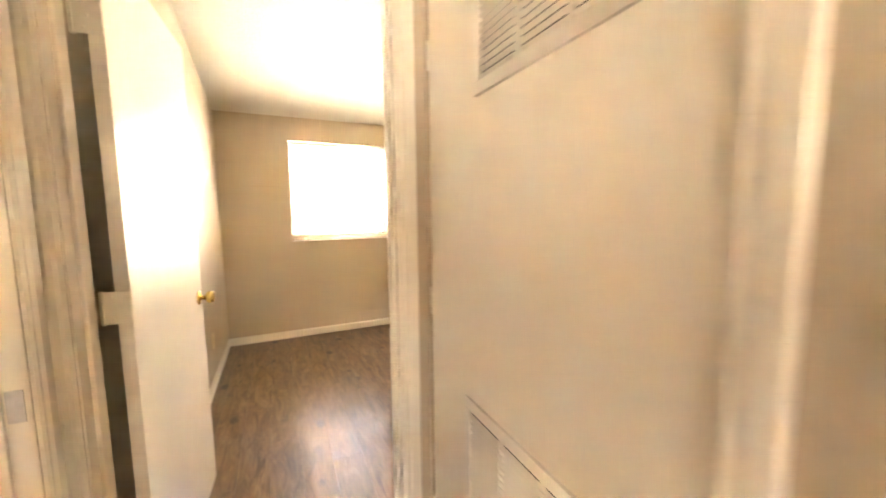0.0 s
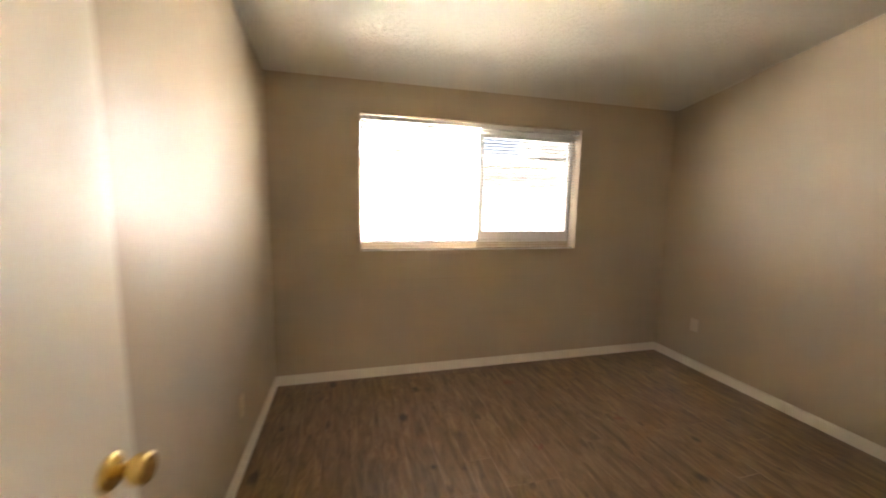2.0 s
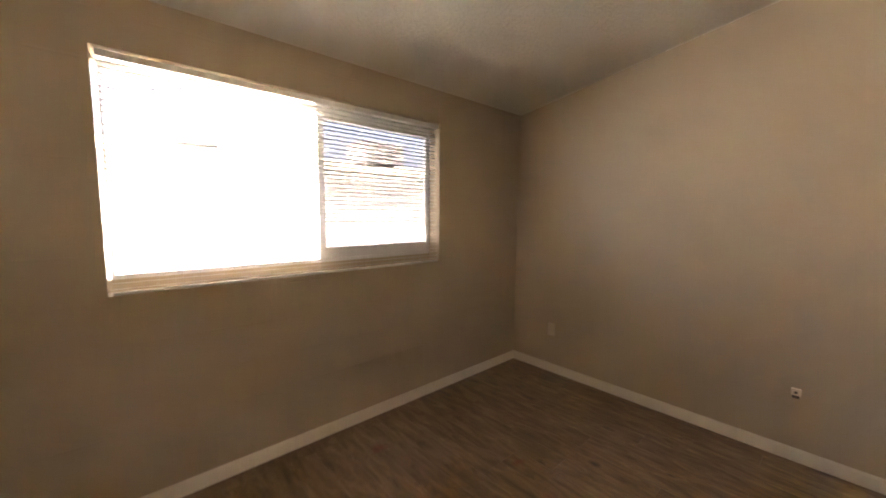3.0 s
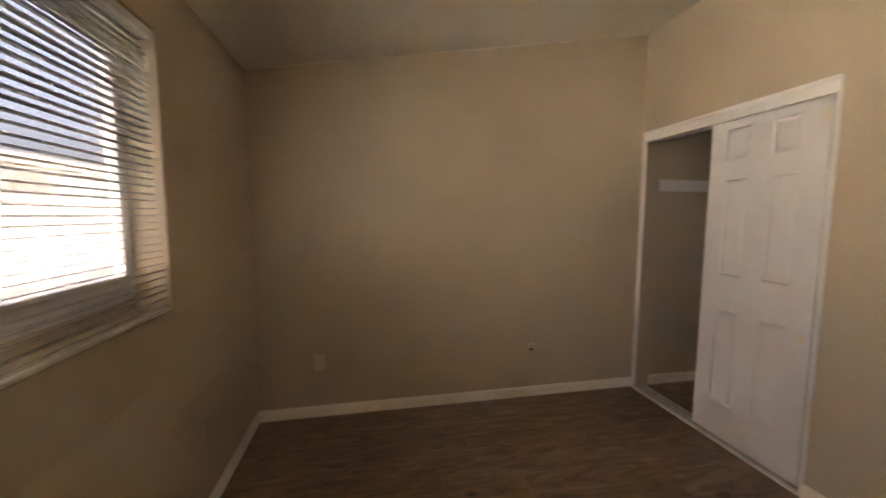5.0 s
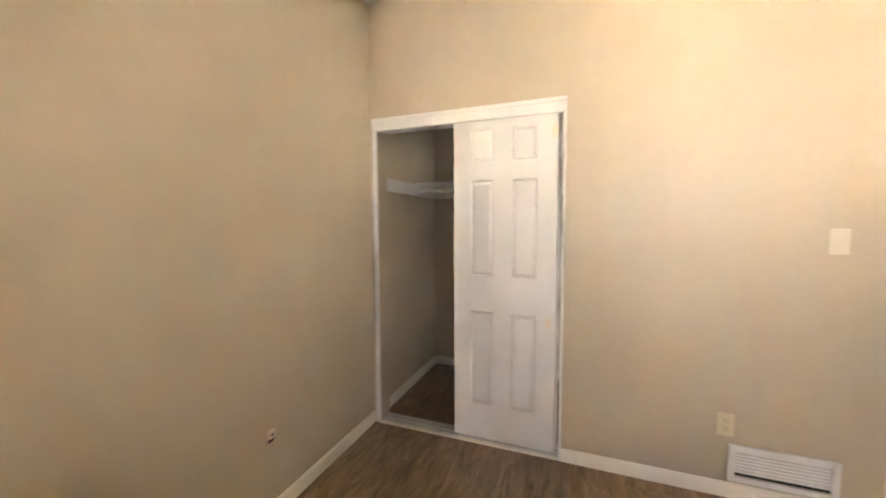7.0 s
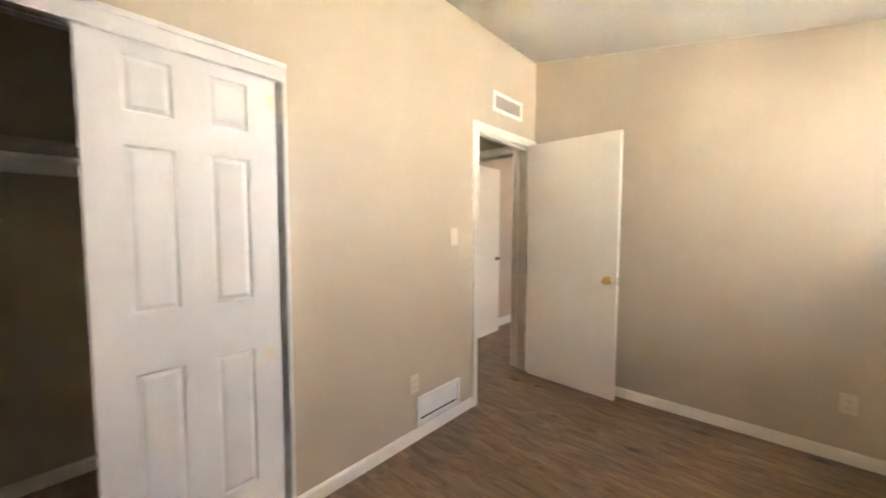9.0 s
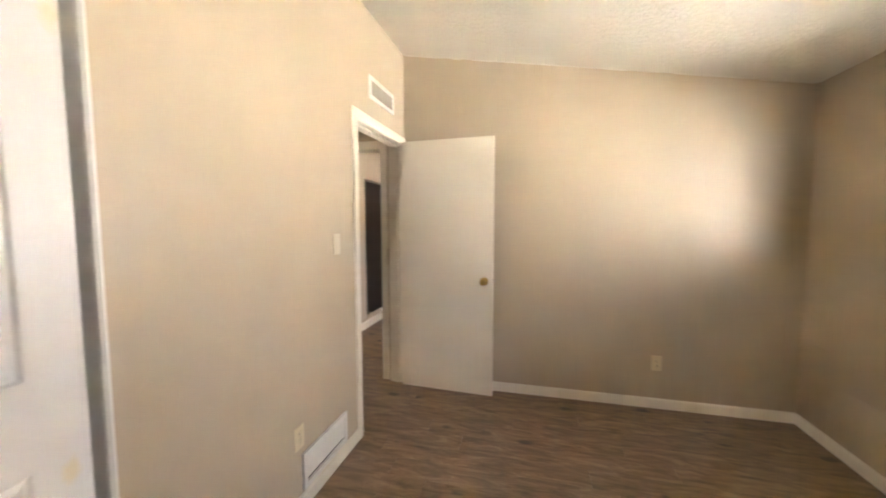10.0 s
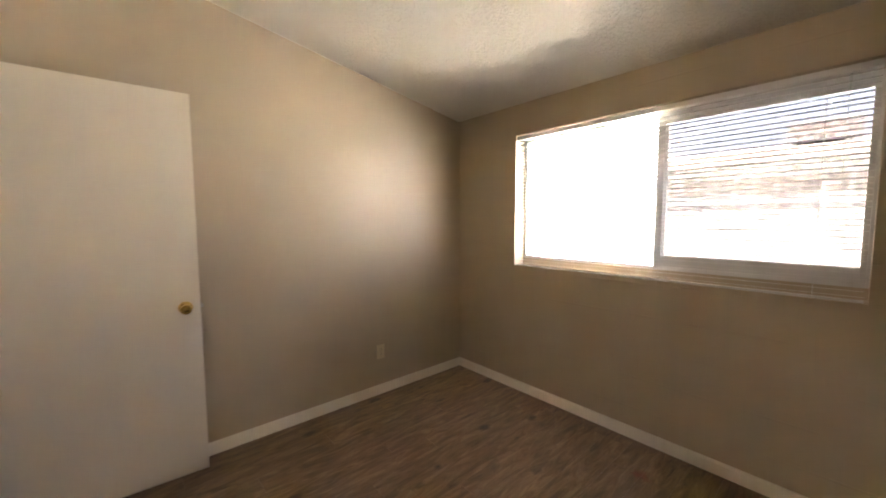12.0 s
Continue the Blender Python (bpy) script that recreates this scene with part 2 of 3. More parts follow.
def prism(outline, start, along):
    """A moulding: a closed outline of points swept by one vector."""
    bm = bmesh.new()
    a = [bm.verts.new(Vector(start) + Vector(p)) for p in outline]
    b = [bm.verts.new(v.co + Vector(along)) for v in a]
    bm.faces.new(a)
    bm.faces.new(b[::-1])
    for i in range(len(a)):
        j = (i + 1) % len(a)
        bm.faces.new((a[i], a[j], b[j], b[i]))
    bmesh.ops.recalc_face_normals(bm, faces=bm.faces[:])
    return bm


def mesh_of(name, bm, material, smooth=False):
    me = bpy.data.meshes.new(name)
    bm.to_mesh(me)
    bm.free()
    me.materials.append(material)
    for p in me.polygons:
        p.use_smooth = smooth
    return me


def thing(name, bm, material, label, category, group="", smooth=False):
    return tagged(new(name, mesh_of(name, bm, material, smooth)), label, category, group)


def setting(name, bm, material, label=""):
    return tagged(new(name, mesh_of(name, bm, material)), label, kind="structure")


def base(name, m, label, category, group=""):
    ob = new(name)
    ob.empty_display_size = 0.1
    ob.matrix_world = m
    return tagged(ob, label, category, group)


def part(name, bm, material, parent, label="", smooth=False):
    ob = new(name, mesh_of(name, bm, material, smooth))
    ob.parent = parent
    if label:
        ob["label"] = label
    return ob


# ---- plan ----
W, D = 3.50, 2.86            # bedroom, inside
Z_LOW, Z_HIGH = 2.295, 2.78  # ceiling at the window wall and at the door wall
T = 0.12
DOOR_X0, DOOR_X1, DOOR_H = 0.044, 0.845, 2.035
CL_X0, CL_X1, CL_H, CL_BACK = 2.285, 3.446, 2.0, -1.13
WIN_X0, WIN_X1, WIN_Z0, WIN_Z1, WIN_Y = 0.652, 2.530, 1.080, 2.036, 2.985
OP_X0, OP_X1, OP_Z0, OP_Z1 = 0.645, 2.520, 1.026, 2.060   # plastered recess in front of the window
HALL_X, HALL_H, HALL_S = 0.945, 2.36, -2.6
SIDE_Y0, SIDE_Y1 = -0.97, -0.20   # door opening in the hall's west wall
FAR_X, FAR_Y = -2.6, -1.06        # the room west of the hall


def ceil_z(y):
    return Z_HIGH + (Z_LOW - Z_HIGH) * y / D


def side_wall(name, x0, x1):
    y0, y1 = -T if x0 < 0 else CL_BACK - T, D + 0.20
    outline = [(0, y0, 0), (0, y1, 0), (0, y1, ceil_z(y1) + 0.05), (0, y0, ceil_z(y0) + 0.05)]
    return setting(name, prism(outline, (x0, 0, 0), (x1 - x0, 0, 0)), m_wall, "smooth tan painted wall with a soft sheen")


side_wall("wall_west", -T, 0)
side_wall("wall_east", W, W + T)
Y1, Y2 = WIN_Y - 0.004, D + 0.20
setting("wall_north", boxes((0, D, 0, OP_X0, Y2, 2.32), (OP_X1, D, 0, W, Y1, 2.32), (WIN_X1, Y1, 0, W, Y2, 2.32), (OP_X0, D, 0, OP_X1, Y2, OP_Z0), (OP_X0, D, OP_Z1, OP_X1, Y2, 2.32),
                            (OP_X0, Y1, OP_Z0, OP_X1, Y2, WIN_Z0), (OP_X0, Y1, WIN_Z1, OP_X1, Y2, OP_Z1)), m_block, "tan painted block wall with faint courses")
setting("wall_south", boxes((0, -T, 0, DOOR_X0 - 0.02, 0, 2.84), (DOOR_X1 + 0.02, -T, 0, CL_X0 - 0.012, 0, 2.84), (CL_X1 + 0.012, -T, 0, W, 0, 2.84),
                            (DOOR_X0 - 0.02, -T, DOOR_H + 0.02, 0.27, 0, 2.84), (0.65, -T, DOOR_H + 0.02, DOOR_X1 + 0.02, 0, 2.84),
                            (0.27, -T, DOOR_H + 0.02, 0.65, 0, 2.245), (0.27, -T, 2.351, 0.65, 0, 2.84),
                            (CL_X0 - 0.012, -T, CL_H, CL_X1 + 0.012, 0, 2.84)), m_wall, "smooth tan painted wall with door and closet openings")
setting("ceiling", prism([(0, -T, ceil_z(-T)), (0, D + 0.25, ceil_z(D + 0.25)), (0, D + 0.25, ceil_z(D + 0.25) + 0.12), (0, -T, ceil_z(-T) + 0.12)],
                         (-T, 0, 0), (W + 2 * T, 0, 0)), m_ceiling, "sloping cream ceiling with knock-down texture")
# closet shell
setting("wall_closet_back", boxes((2.12, CL_BACK - T, 0, W, CL_BACK, 2.5)), m_wall)
setting("wall_closet_west", boxes((2.12, CL_BACK, 0, 2.24, -T, 2.5)), m_wall)
setting("ceiling_closet", boxes((2.24, CL_BACK, 2.38, W, -T, 2.5)), m_wall)
# hall and the room beyond it
setting("wall_hall_east", boxes((HALL_X, -0.14, 0, HALL_X + T, -T, HALL_H), (HALL_X, -1.03, 2.045, HALL_X + T, -0.14, HALL_H), (HALL_X, HALL_S, 0, HALL_X + T, -1.03, HALL_H),
                                (HALL_X + 0.62, -1.03, 0, HALL_X + 0.70, -T, HALL_H)), m_wall)
setting("wall_hall_west", boxes((-T, SIDE_Y1, 0, 0.0, -T, HALL_H), (-T, SIDE_Y0, 2.045, 0.0, SIDE_Y1, HALL_H), (-T, HALL_S, 0, 0.0, SIDE_Y0, HALL_H)), m_wall)
# unseen room added at the hall's south end; its window opening lights the hall
setting("wall_living_north", boxes((-2.6, HALL_S, 0, -T, HALL_S + T, HALL_H), (HALL_X + T, HALL_S, 0, 3.0, HALL_S + T, HALL_H)), m_wall)
setting("wall_living_west", boxes((-2.6 - T, -6.0, 0, -2.6, HALL_S + T, HALL_H)), m_wall)
setting("wall_living_east", boxes((3.0, -6.0, 0, 3.0 + T, HALL_S + T, HALL_H)), m_wall)
setting("wall_living_south", boxes((-2.6, -6.0, 0, -1.6, -5.88, HALL_H), (-0.75, -6.0, 0, 3.0, -5.88, HALL_H), (-1.6, -6.0, 0, -0.75, -5.88, 1.22), (-1.6, -6.0, 1.95, -0.75, -5.88, HALL_H)), m_wall)
setting("floor_living", boxes((-2.6 - T, -6.0, -0.12, 3.0 + T, HALL_S - 0.12, -0.002)), m_floor)
setting("ceiling_living", boxes((-2.6 - T, -6.0, HALL_H, 3.0 + T, HALL_S - T, HALL_H + 0.1)), m_ceiling)
setting("ceiling_hall", boxes((FAR_X - T, HALL_S - T, HALL_H, HALL_X + 0.7, -T, HALL_H + 0.1)), m_ceiling)
setting("wall_far_south", boxes((-1.42, FAR_Y - T, 0, -T, FAR_Y, HALL_H), (FAR_X, FAR_Y - T, 0, -2.2, FAR_Y, HALL_H), (-2.2, FAR_Y - T, 1.96, -1.42, FAR_Y, HALL_H),
                                (-2.2, FAR_Y - T, 0, -1.42, FAR_Y, 0.10)), m_wall)
# closet walls coloured dark so the opening reads as unlit
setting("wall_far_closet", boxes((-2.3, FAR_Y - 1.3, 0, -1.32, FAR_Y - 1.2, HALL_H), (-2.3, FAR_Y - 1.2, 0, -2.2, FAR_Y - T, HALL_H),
                                 (-1.42, FAR_Y - 1.2, 0, -1.32, FAR_Y - T, HALL_H)), m_recess_shade, "closet recess walls coloured dark brown as shade")
setting("wall_far_west", boxes((FAR_X - T, FAR_Y - T, 0, FAR_X, 2.0, HALL_H)), m_wall)
# unseen window opening added in this wall to brighten the far room
setting("wall_far_north", boxes((FAR_X, 1.9, 0, -1.9, 2.0, HALL_H), (-1.4, 1.9, 0, -T, 2.0, HALL_H), (-1.9, 1.9, 0, -1.4, 2.0, 1.3), (-1.9, 1.9, 1.9, -1.4, 2.0, HALL_H)), m_wall)
setting("ceiling_far", boxes((FAR_X - T, -T, HALL_H, -T, 2.0, HALL_H + 0.1)), m_ceiling)


# ---- trim ----
def ceiling_lap(x, nx):
    """Ceiling paint lapped unevenly over the top of a side wall."""
    bm = bmesh.new()
    y = 0.02
    while y < D - 0.1:
        y1 = min(D - 0.02, y + random.uniform(0.06, 0.35))
        deep = random.uniform(0.003, 0.009)
        a, b = Vector((x, y, ceil_z(y) + 0.002)), Vector((x, y1, ceil_z(y1) + 0.002))
        out, down = Vector((nx * 0.0022, 0, 0)), Vector((0, 0, -deep))
        ring = [[bm.verts.new(p + q) for q in (Vector(), out, out + down, down)] for p in (a, b)]
        bm.faces.new(ring[0])
        bm.faces.new(ring[1][::-1])
        for k in range(4):
            bm.faces.new((ring[0][k], ring[0][(k + 1) % 4], ring[1][(k + 1) % 4], ring[1][k]))
        y = y1 + random.choice((0.0, 0.0, 0.02, 0.09))
    bmesh.ops.recalc_face_normals(bm, faces=bm.faces[:])
    return setting("trim", bm, m_ceiling, "uneven line of ceiling paint on the wall")


ceiling_lap(0.0, 1)
ceiling_lap(W, -1)


def skirting(x0, y0, x1, y1, nx, ny, parent=None, h=0.075, t=0.013):
    """Skirting from one point to another, standing out along (nx, ny), its top edge eased."""
    outline = [(0, 0, 0.0), (nx * t, ny * t, 0.0), (nx * t, ny * t, h - 0.012), (nx * t * 0.45, ny * t * 0.45, h), (0, 0, h)]
    return setting("baseboard", prism(outline, (x0, y0, 0), (x1 - x0, y1 - y0, 0)), m_trim, "off-white painted baseboard")


skirting(0, 0.0, 0, D - 0.013, 1, 0)
skirting(0, D, W, D, 0, -1)
skirting(W, 0.0, W, D - 0.013, -1, 0)
skirting(0.907, 0, CL_X0 - 0.017, 0, 0, 1)
skirting(W, CL_BACK + 0.013, W, -T, -1, 0)
skirting(2.24, CL_BACK, W, CL_BACK, 0, 1)
skirting(-1.42, FAR_Y, -0.13, FAR_Y, 0, 1, h=0.10)
skirting(-2.2, FAR_Y, -1.42, FAR_Y, 0, 1, h=0.10)
skirting(HALL_X, HALL_S, HALL_X, -1.09, -1, 0)


def casing_bm(p0, p1, across, out, width=0.06, depth=0.016):
    """A casing strip from p0 to p1: across points away from the opening, out away from the wall."""
    a, o = Vector(across), Vector(out)
    outline = [a * 0, o * depth * 0.55, a * width * 0.12 + o * depth * 0.8, a * width * 0.3 + o * depth * 0.72, a * width * 0.45 + o * depth,
               a * width * 0.9 + o * depth, a * width + o * depth * 0.7, a * width]
    return prism(outline, p0, Vector(p1) - Vector(p0))


def lining(name, x0, x1, y0, y1, h, stop_y):
    """Jambs and head of a door opening in an east-west wall, with their stops."""
    ob = base(name, Matrix(), "off-white painted wooden door frame", "door frame")
    ob["kind"] = "structure"
    for nm, c in (("jamb", (x0 - 0.02, y0, 0, x0, y1, h)), ("jamb", (x1, y0, 0, x1 + 0.02, y1, h)), ("head", (x0 - 0.02, y0, h, x1 + 0.02, y1, h + 0.02))):
        part(nm, boxes(c, bevel=0.002), m_trim, ob)
    for c in ((x0, stop_y, 0, x0 + 0.011, stop_y + 0.035, h), (x1 - 0.011, stop_y, 0, x1, stop_y + 0.035, h), (x0 + 0.011, stop_y, h - 0.011, x1 - 0.011, stop_y + 0.035, h)):
        part("stop", boxes(c, bevel=0.003), m_trim, ob)
    return ob


frame_bed = lining("door_frame_1", DOOR_X0, DOOR_X1, -T - 0.002, 0.002, DOOR_H, -0.078)
part("casing", casing_bm((DOOR_X1 + 0.004, 0.0, 0), (DOOR_X1 + 0.004, 0.0, DOOR_H + 0.06), (1, 0, 0), (0, 1, 0)), m_trim, frame_bed)
part("casing", casing_bm((0.0, 0.0, DOOR_H + 0.004), (DOOR_X1 + 0.066, 0.0, DOOR_H + 0.004), (0, 0, 1), (0, 1, 0)), m_trim, frame_bed)
part("casing", casing_bm((DOOR_X0 - 0.004, 0.0, 0), (DOOR_X0 - 0.004, 0.0, DOOR_H), (-1, 0, 0), (0, 1, 0)), m_trim, frame_bed)
part("casing", casing_bm((DOOR_X1 + 0.004, -T, 0), (DOOR_X1 + 0.004, -T, DOOR_H + 0.06), (1, 0, 0), (0, -1, 0)), m_trim, frame_bed)
part("casing", casing_bm((DOOR_X0 - 0.004, -T, 0), (DOOR_X0 - 0.004, -T, DOOR_H + 0.06), (-1, 0, 0), (0, -1, 0)), m_trim, frame_bed)
part("casing", casing_bm((0.0, -T, DOOR_H + 0.004), (DOOR_X1 + 0.066, -T, DOOR_H + 0.004), (0, 0, 1), (0, -1, 0)), m_trim, frame_bed)
part("strike_plate", boxes((DOOR_X1 - 0.003, -0.050, 0.90, DOOR_X1 + 0.001, -0.012, 0.965)), m_brass, frame_bed, "worn brass strike plate")

frame_side = base("door_frame_2", Matrix(), "off-white painted frame of the side doorway", "door frame")
frame_side["kind"] = "structure"
part("jamb", boxes((-T - 0.002, SIDE_Y1 - 0.018, 0, 0.002, SIDE_Y1, 2.045), bevel=0.002), m_trim, frame_side)
part("jamb", boxes((-T - 0.002, SIDE_Y0, 0, 0.002, SIDE_Y0 + 0.018, 2.045), bevel=0.002), m_trim, frame_side)
part("head", boxes((-T - 0.002, SIDE_Y0 + 0.018, 2.027, 0.002, SIDE_Y1 - 0.018, 2.045), bevel=0.002), m_trim, frame_side)
part("stop", boxes((-0.075, SIDE_Y1 - 0.029, 0, -0.04, SIDE_Y1 - 0.018, 2.027), bevel=0.003), m_trim, frame_side)
part("casing", casing_bm((0.0, SIDE_Y1 - 0.012, 0), (0.0, SIDE_Y1 - 0.012, 2.1), (0, 1, 0), (1, 0, 0), 0.058), m_trim, frame_side)
part("casing", casing_bm((0.0, SIDE_Y0 + 0.012, 0), (0.0, SIDE_Y0 + 0.012, 2.1), (0, -1, 0), (1, 0, 0), 0.058), m_trim, frame_side)
part("casing", casing_bm((0.0, SIDE_Y0 - 0.046, 2.037), (0.0, SIDE_Y1 + 0.046, 2.037), (0, 0, 1), (1, 0, 0), 0.058), m_trim, frame_side)
part("strike_plate", boxes((-0.036, SIDE_Y1 - 0.0205, 0.885, -0.008, SIDE_Y1 - 0.0175, 0.955)), m_aluminium, frame_side, "bright steel strike plate")

frame_furnace = base("door_frame_3", Matrix(), "off-white painted frame of the louvred utility door", "door frame")
frame_furnace["kind"] = "structure"
part("jamb", boxes((HALL_X - 0.002, -1.03, 0, HALL_X + T, -1.012, 2.045), bevel=0.002), m_trim, frame_furnace)
part("casing", casing_bm((HALL_X, -1.02, 0), (HALL_X, -1.02, 2.1), (0, -1, 0), (-1, 0, 0), 0.06), m_trim, frame_furnace)
part("casing", casing_bm((HALL_X, -1.08, 2.035), (HALL_X, -0.141, 2.035), (0, 0, 1), (-1, 0, 0), 0.06), m_trim, frame_furnace)


# ---- doors ----
def knob(bm_parent, side, x, y, z, material, name="knob"):
    """Round door knob with rosette, standing out along side * x."""
    turn = pose(x, y, z, 0, 90 * side, 0)
    rose = part("rosette", lathe(bmesh.new(), [(0, 0), (0.033, 0.0), (0.033, 0.003), (0.027, 0.009), (0.014, 0.011), (0.0, 0.011)], turn), material, bm_parent, smooth=True)
    part(name, lathe(bmesh.new(), [(0.011, 0.010), (0.011, 0.025), (0.018, 0.029), (0.0255, 0.037), (0.0278, 0.048), (0.0262, 0.058), (0.0215, 0.0625), (0.0190, 0.0610), (0.0120, 0.0632), (0.0, 0.0640)], turn), material, bm_parent, smooth=True)
    return rose


def hinge(parent, x0, y0, x1, y1, z):
    """Painted butt hinge bent between jamb and door edge."""
    bm = boxes((x0 - 0.001, y0, z - 0.045, x1, y0 + 0.004, z + 0.045), bevel=0.001)
    lathe(bm, [(0, -0.047), (0.0055, -0.047), (0.0055, 0.047), (0, 0.047)], pose(x0 + 0.006, y0 + 0.004, z), 10)
    for dx, dz in ((0.020, 0.03), (0.030, 0.0), (0.020, -0.03)):
        lathe(bm, [(0, 0), (0.004, 0), (0.003, 0.0014), (0, 0.0014)], pose(x0 + 0.008 + dx, y0, z + dz, 90, 0, 0), 8)
    part("hinge", bm, m_trim, parent, "hinge painted over in off-white")


bed_door = base("door_1", pose(0.080, 0.015, 0.018, 0, 0, -2.9), "open flat off-white slab door with brass knob", "door")
part("leaf", boxes((0.0, 0.0, 0.0, 0.035, 0.762, 2.03), bevel=0.002), m_door, bed_door)
knob(bed_door, 1, 0.035, 0.695, 0.918, m_brass)
knob(bed_door, -1, 0.0, 0.695, 0.918, m_brass)
part("latch_plate", boxes((0.006, 0.7615, 0.885, 0.029, 0.763, 0.945)), m_brass, bed_door, "brass latch plate")
part("latch_bolt", boxes((0.011, 0.763, 0.908, 0.024, 0.773, 0.926), bevel=0.002), m_aluminium, bed_door, "pale metal latch bolt")
for z in (0.22, 1.045, 1.80):
    hinge(bed_door, -0.033, -0.006, 0.034, 0.0, z)

side_door = base("door_2", pose(-0.13, SIDE_Y0 + 0.035, 0.012, 0, 0, 92), "open flat white slab door with dark lever", "door")
part("leaf", boxes((0.0, 0.0, 0.0, 0.035, 0.745, 2.03), bevel=0.002), m_door, side_door)
turn = pose(0.035, 0.685, 0.93, 0, 90, 0)
part("rosette", lathe(bmesh.new(), [(0, 0), (0.028, 0), (0.028, 0.006), (0.012, 0.010), (0.012, 0.04), (0, 0.04)], turn), m_nickel, side_door, "dark metal rosette", True)
part("lever", boxes((0.066, 0.59, 0.921, 0.080, 0.70, 0.941), bevel=0.005), m_nickel, side_door, "dark metal lever")

furnace_door = base("door_3", pose(HALL_X, 0, 0), "closed off-white utility door with two louvred grilles", "door")
part("leaf", boxes((0.006, -1.009, 0.012, 0.041, -0.149, 2.03), bevel=0.002), m_door, furnace_door)


def door_grille(parent, y0, y1, z0, z1, columns, lean=30):
    """Stamped grille on the door's face: frame, mullions and many angled louvres."""
    f = 0.03
    strips = [(-0.004, y0, z0, 0.0065, y1, z0 + f), (-0.004, y0, z1 - f, 0.0065, y1, z1), (-0.004, y0, z0 + f, 0.0065, y0 + f, z1 - f), (-0.004, y1 - f, z0 + f, 0.0065, y1, z1 - f)]
    width = (y1 - y0 - 2 * f) / columns
    for c in range(1, columns):
        mid = y0 + f + c * width
        strips.append((-0.003, mid - 0.008, z0 + f, 0.0065, mid + 0.008, z1 - f))
    grille = part("grille", boxes(*strips, bevel=0.0015), m_trim, parent, "off-white stamped metal grille")
    # dark sheet on the leaf paints the shade in the louvre gaps
    part("grille_backing", boxes((0.0045, y0 + f, z0 + f, 0.0055, y1 - f, z1 - f)), m_louvre_shade, grille)
    z = z0 + f + 0.006
    while z < z1 - f:
        bm = boxes((-0.0062, y0 + f, -0.0006, 0.0062, y1 - f, 0.0006))
        bmesh.ops.transform(bm, matrix=pose(0.0, 0, z, 0, lean, 0), verts=bm.verts[:])
        part("louvre", bm, m_trim, grille)
        z += 0.0165


door_grille(furnace_door, -0.94, -0.445, 1.59, 1.95, 3)
door_grille(furnace_door, -0.89, -0.39, 0.36, 0.805, 3, -30)
turn = pose(0.006, -0.945, 0.855, 0, -90, 0)
part("knob", lathe(bmesh.new(), [(0, 0), (0.03, 0), (0.03, 0.004), (0.012, 0.010), (0.012, 0.028), (0.026, 0.042), (0.022, 0.06), (0, 0.064)], turn), m_brass, furnace_door, "brass door knob", True)
for z in (0.27, 1.02, 1.80):
    bm = boxes((0.001, -0.1495, z - 0.045, 0.008, -0.1425, z + 0.045), bevel=0.002)
    part("hinge", bm, m_trim, furnace_door, "hinge painted over in off-white")


# ---- window ----
window = base("window_1", Matrix(), "two-part white sliding window, bright with daylight", "window")
window["kind"] = "structure"
F = 0.022


def rect_frame(x0, x1, z0, z1, y0, y1, f, bevel=0.002):
    return boxes((x0, y0, z0, x0 + f, y1, z1), (x1 - f, y0, z0, x1, y1, z1), (x0 + f, y0, z0, x1 - f, y1, z0 + f), (x0 + f, y0, z1 - f, x1 - f, y1, z1), bevel=bevel)


part("window_frame", rect_frame(WIN_X0, WIN_X1, WIN_Z0, WIN_Z1, WIN_Y - 0.005, WIN_Y + 0.06, F), m_window_frame, window)
MX = 1.66
SX0, SX1, SZ0, SZ1 = MX - 0.03, WIN_X1 - F, WIN_Z0 + F, WIN_Z1 - F
part("sash", boxes((SX0, WIN_Y, SZ0, SX0 + 0.042, WIN_Y + 0.024, SZ1), (SX1 - 0.020, WIN_Y, SZ0, SX1, WIN_Y + 0.024, SZ1), (SX0 + 0.042, WIN_Y, SZ0, SX1 - 0.020, WIN_Y + 0.024, SZ0 + 0.068),
                   (SX0 + 0.042, WIN_Y, SZ1 - 0.045, SX1 - 0.020, WIN_Y + 0.024, SZ1), bevel=0.002), m_window_frame, window, "white sliding sash")
part("fixed_bar", boxes((MX - 0.022, WIN_Y + 0.026, WIN_Z0 + F, MX + 0.022, WIN_Y + 0.05, WIN_Z1 - F), bevel=0.002), m_window_frame, window)
for nm, mt, c in (("pane", m_glass, (WIN_X0 + F, WIN_Y + 0.036, WIN_Z0 + F, MX, WIN_Y + 0.04, WIN_Z1 - F)),
                  ("pane", m_glass, (MX, WIN_Y + 0.010, WIN_Z0 + F + 0.03, WIN_X1 - F - 0.03, WIN_Y + 0.014, WIN_Z1 - F - 0.03)),
                  ("insect_screen", m_screen, (MX, WIN_Y + 0.055, WIN_Z0 + F, WIN_X1 - F, WIN_Y + 0.0555, WIN_Z1 - F))):
    pane = part(nm, boxes(c), mt, window)
    pane.visible_shadow = nm != "pane"

# ---- blind ----
blind = base("window_blind", Matrix(), "lowered white horizontal mini blind with open slats", "blind")
BX0, BX1, BY = 0.652, 2.508, D + 0.012
LEAN = 0.025   # the headrail sits this much further back than the bottom rail
part("headrail", boxes((BX0, BY + LEAN - 0.034, 2.020, BX1, BY + LEAN + 0.014, 2.050), bevel=0.003), m_white, blind)
part("bottom_rail", boxes((BX0 + 0.002, BY - 0.011, 1.028, BX1 - 0.002, BY + 0.011, 1.040), bevel=0.003), m_white, blind)


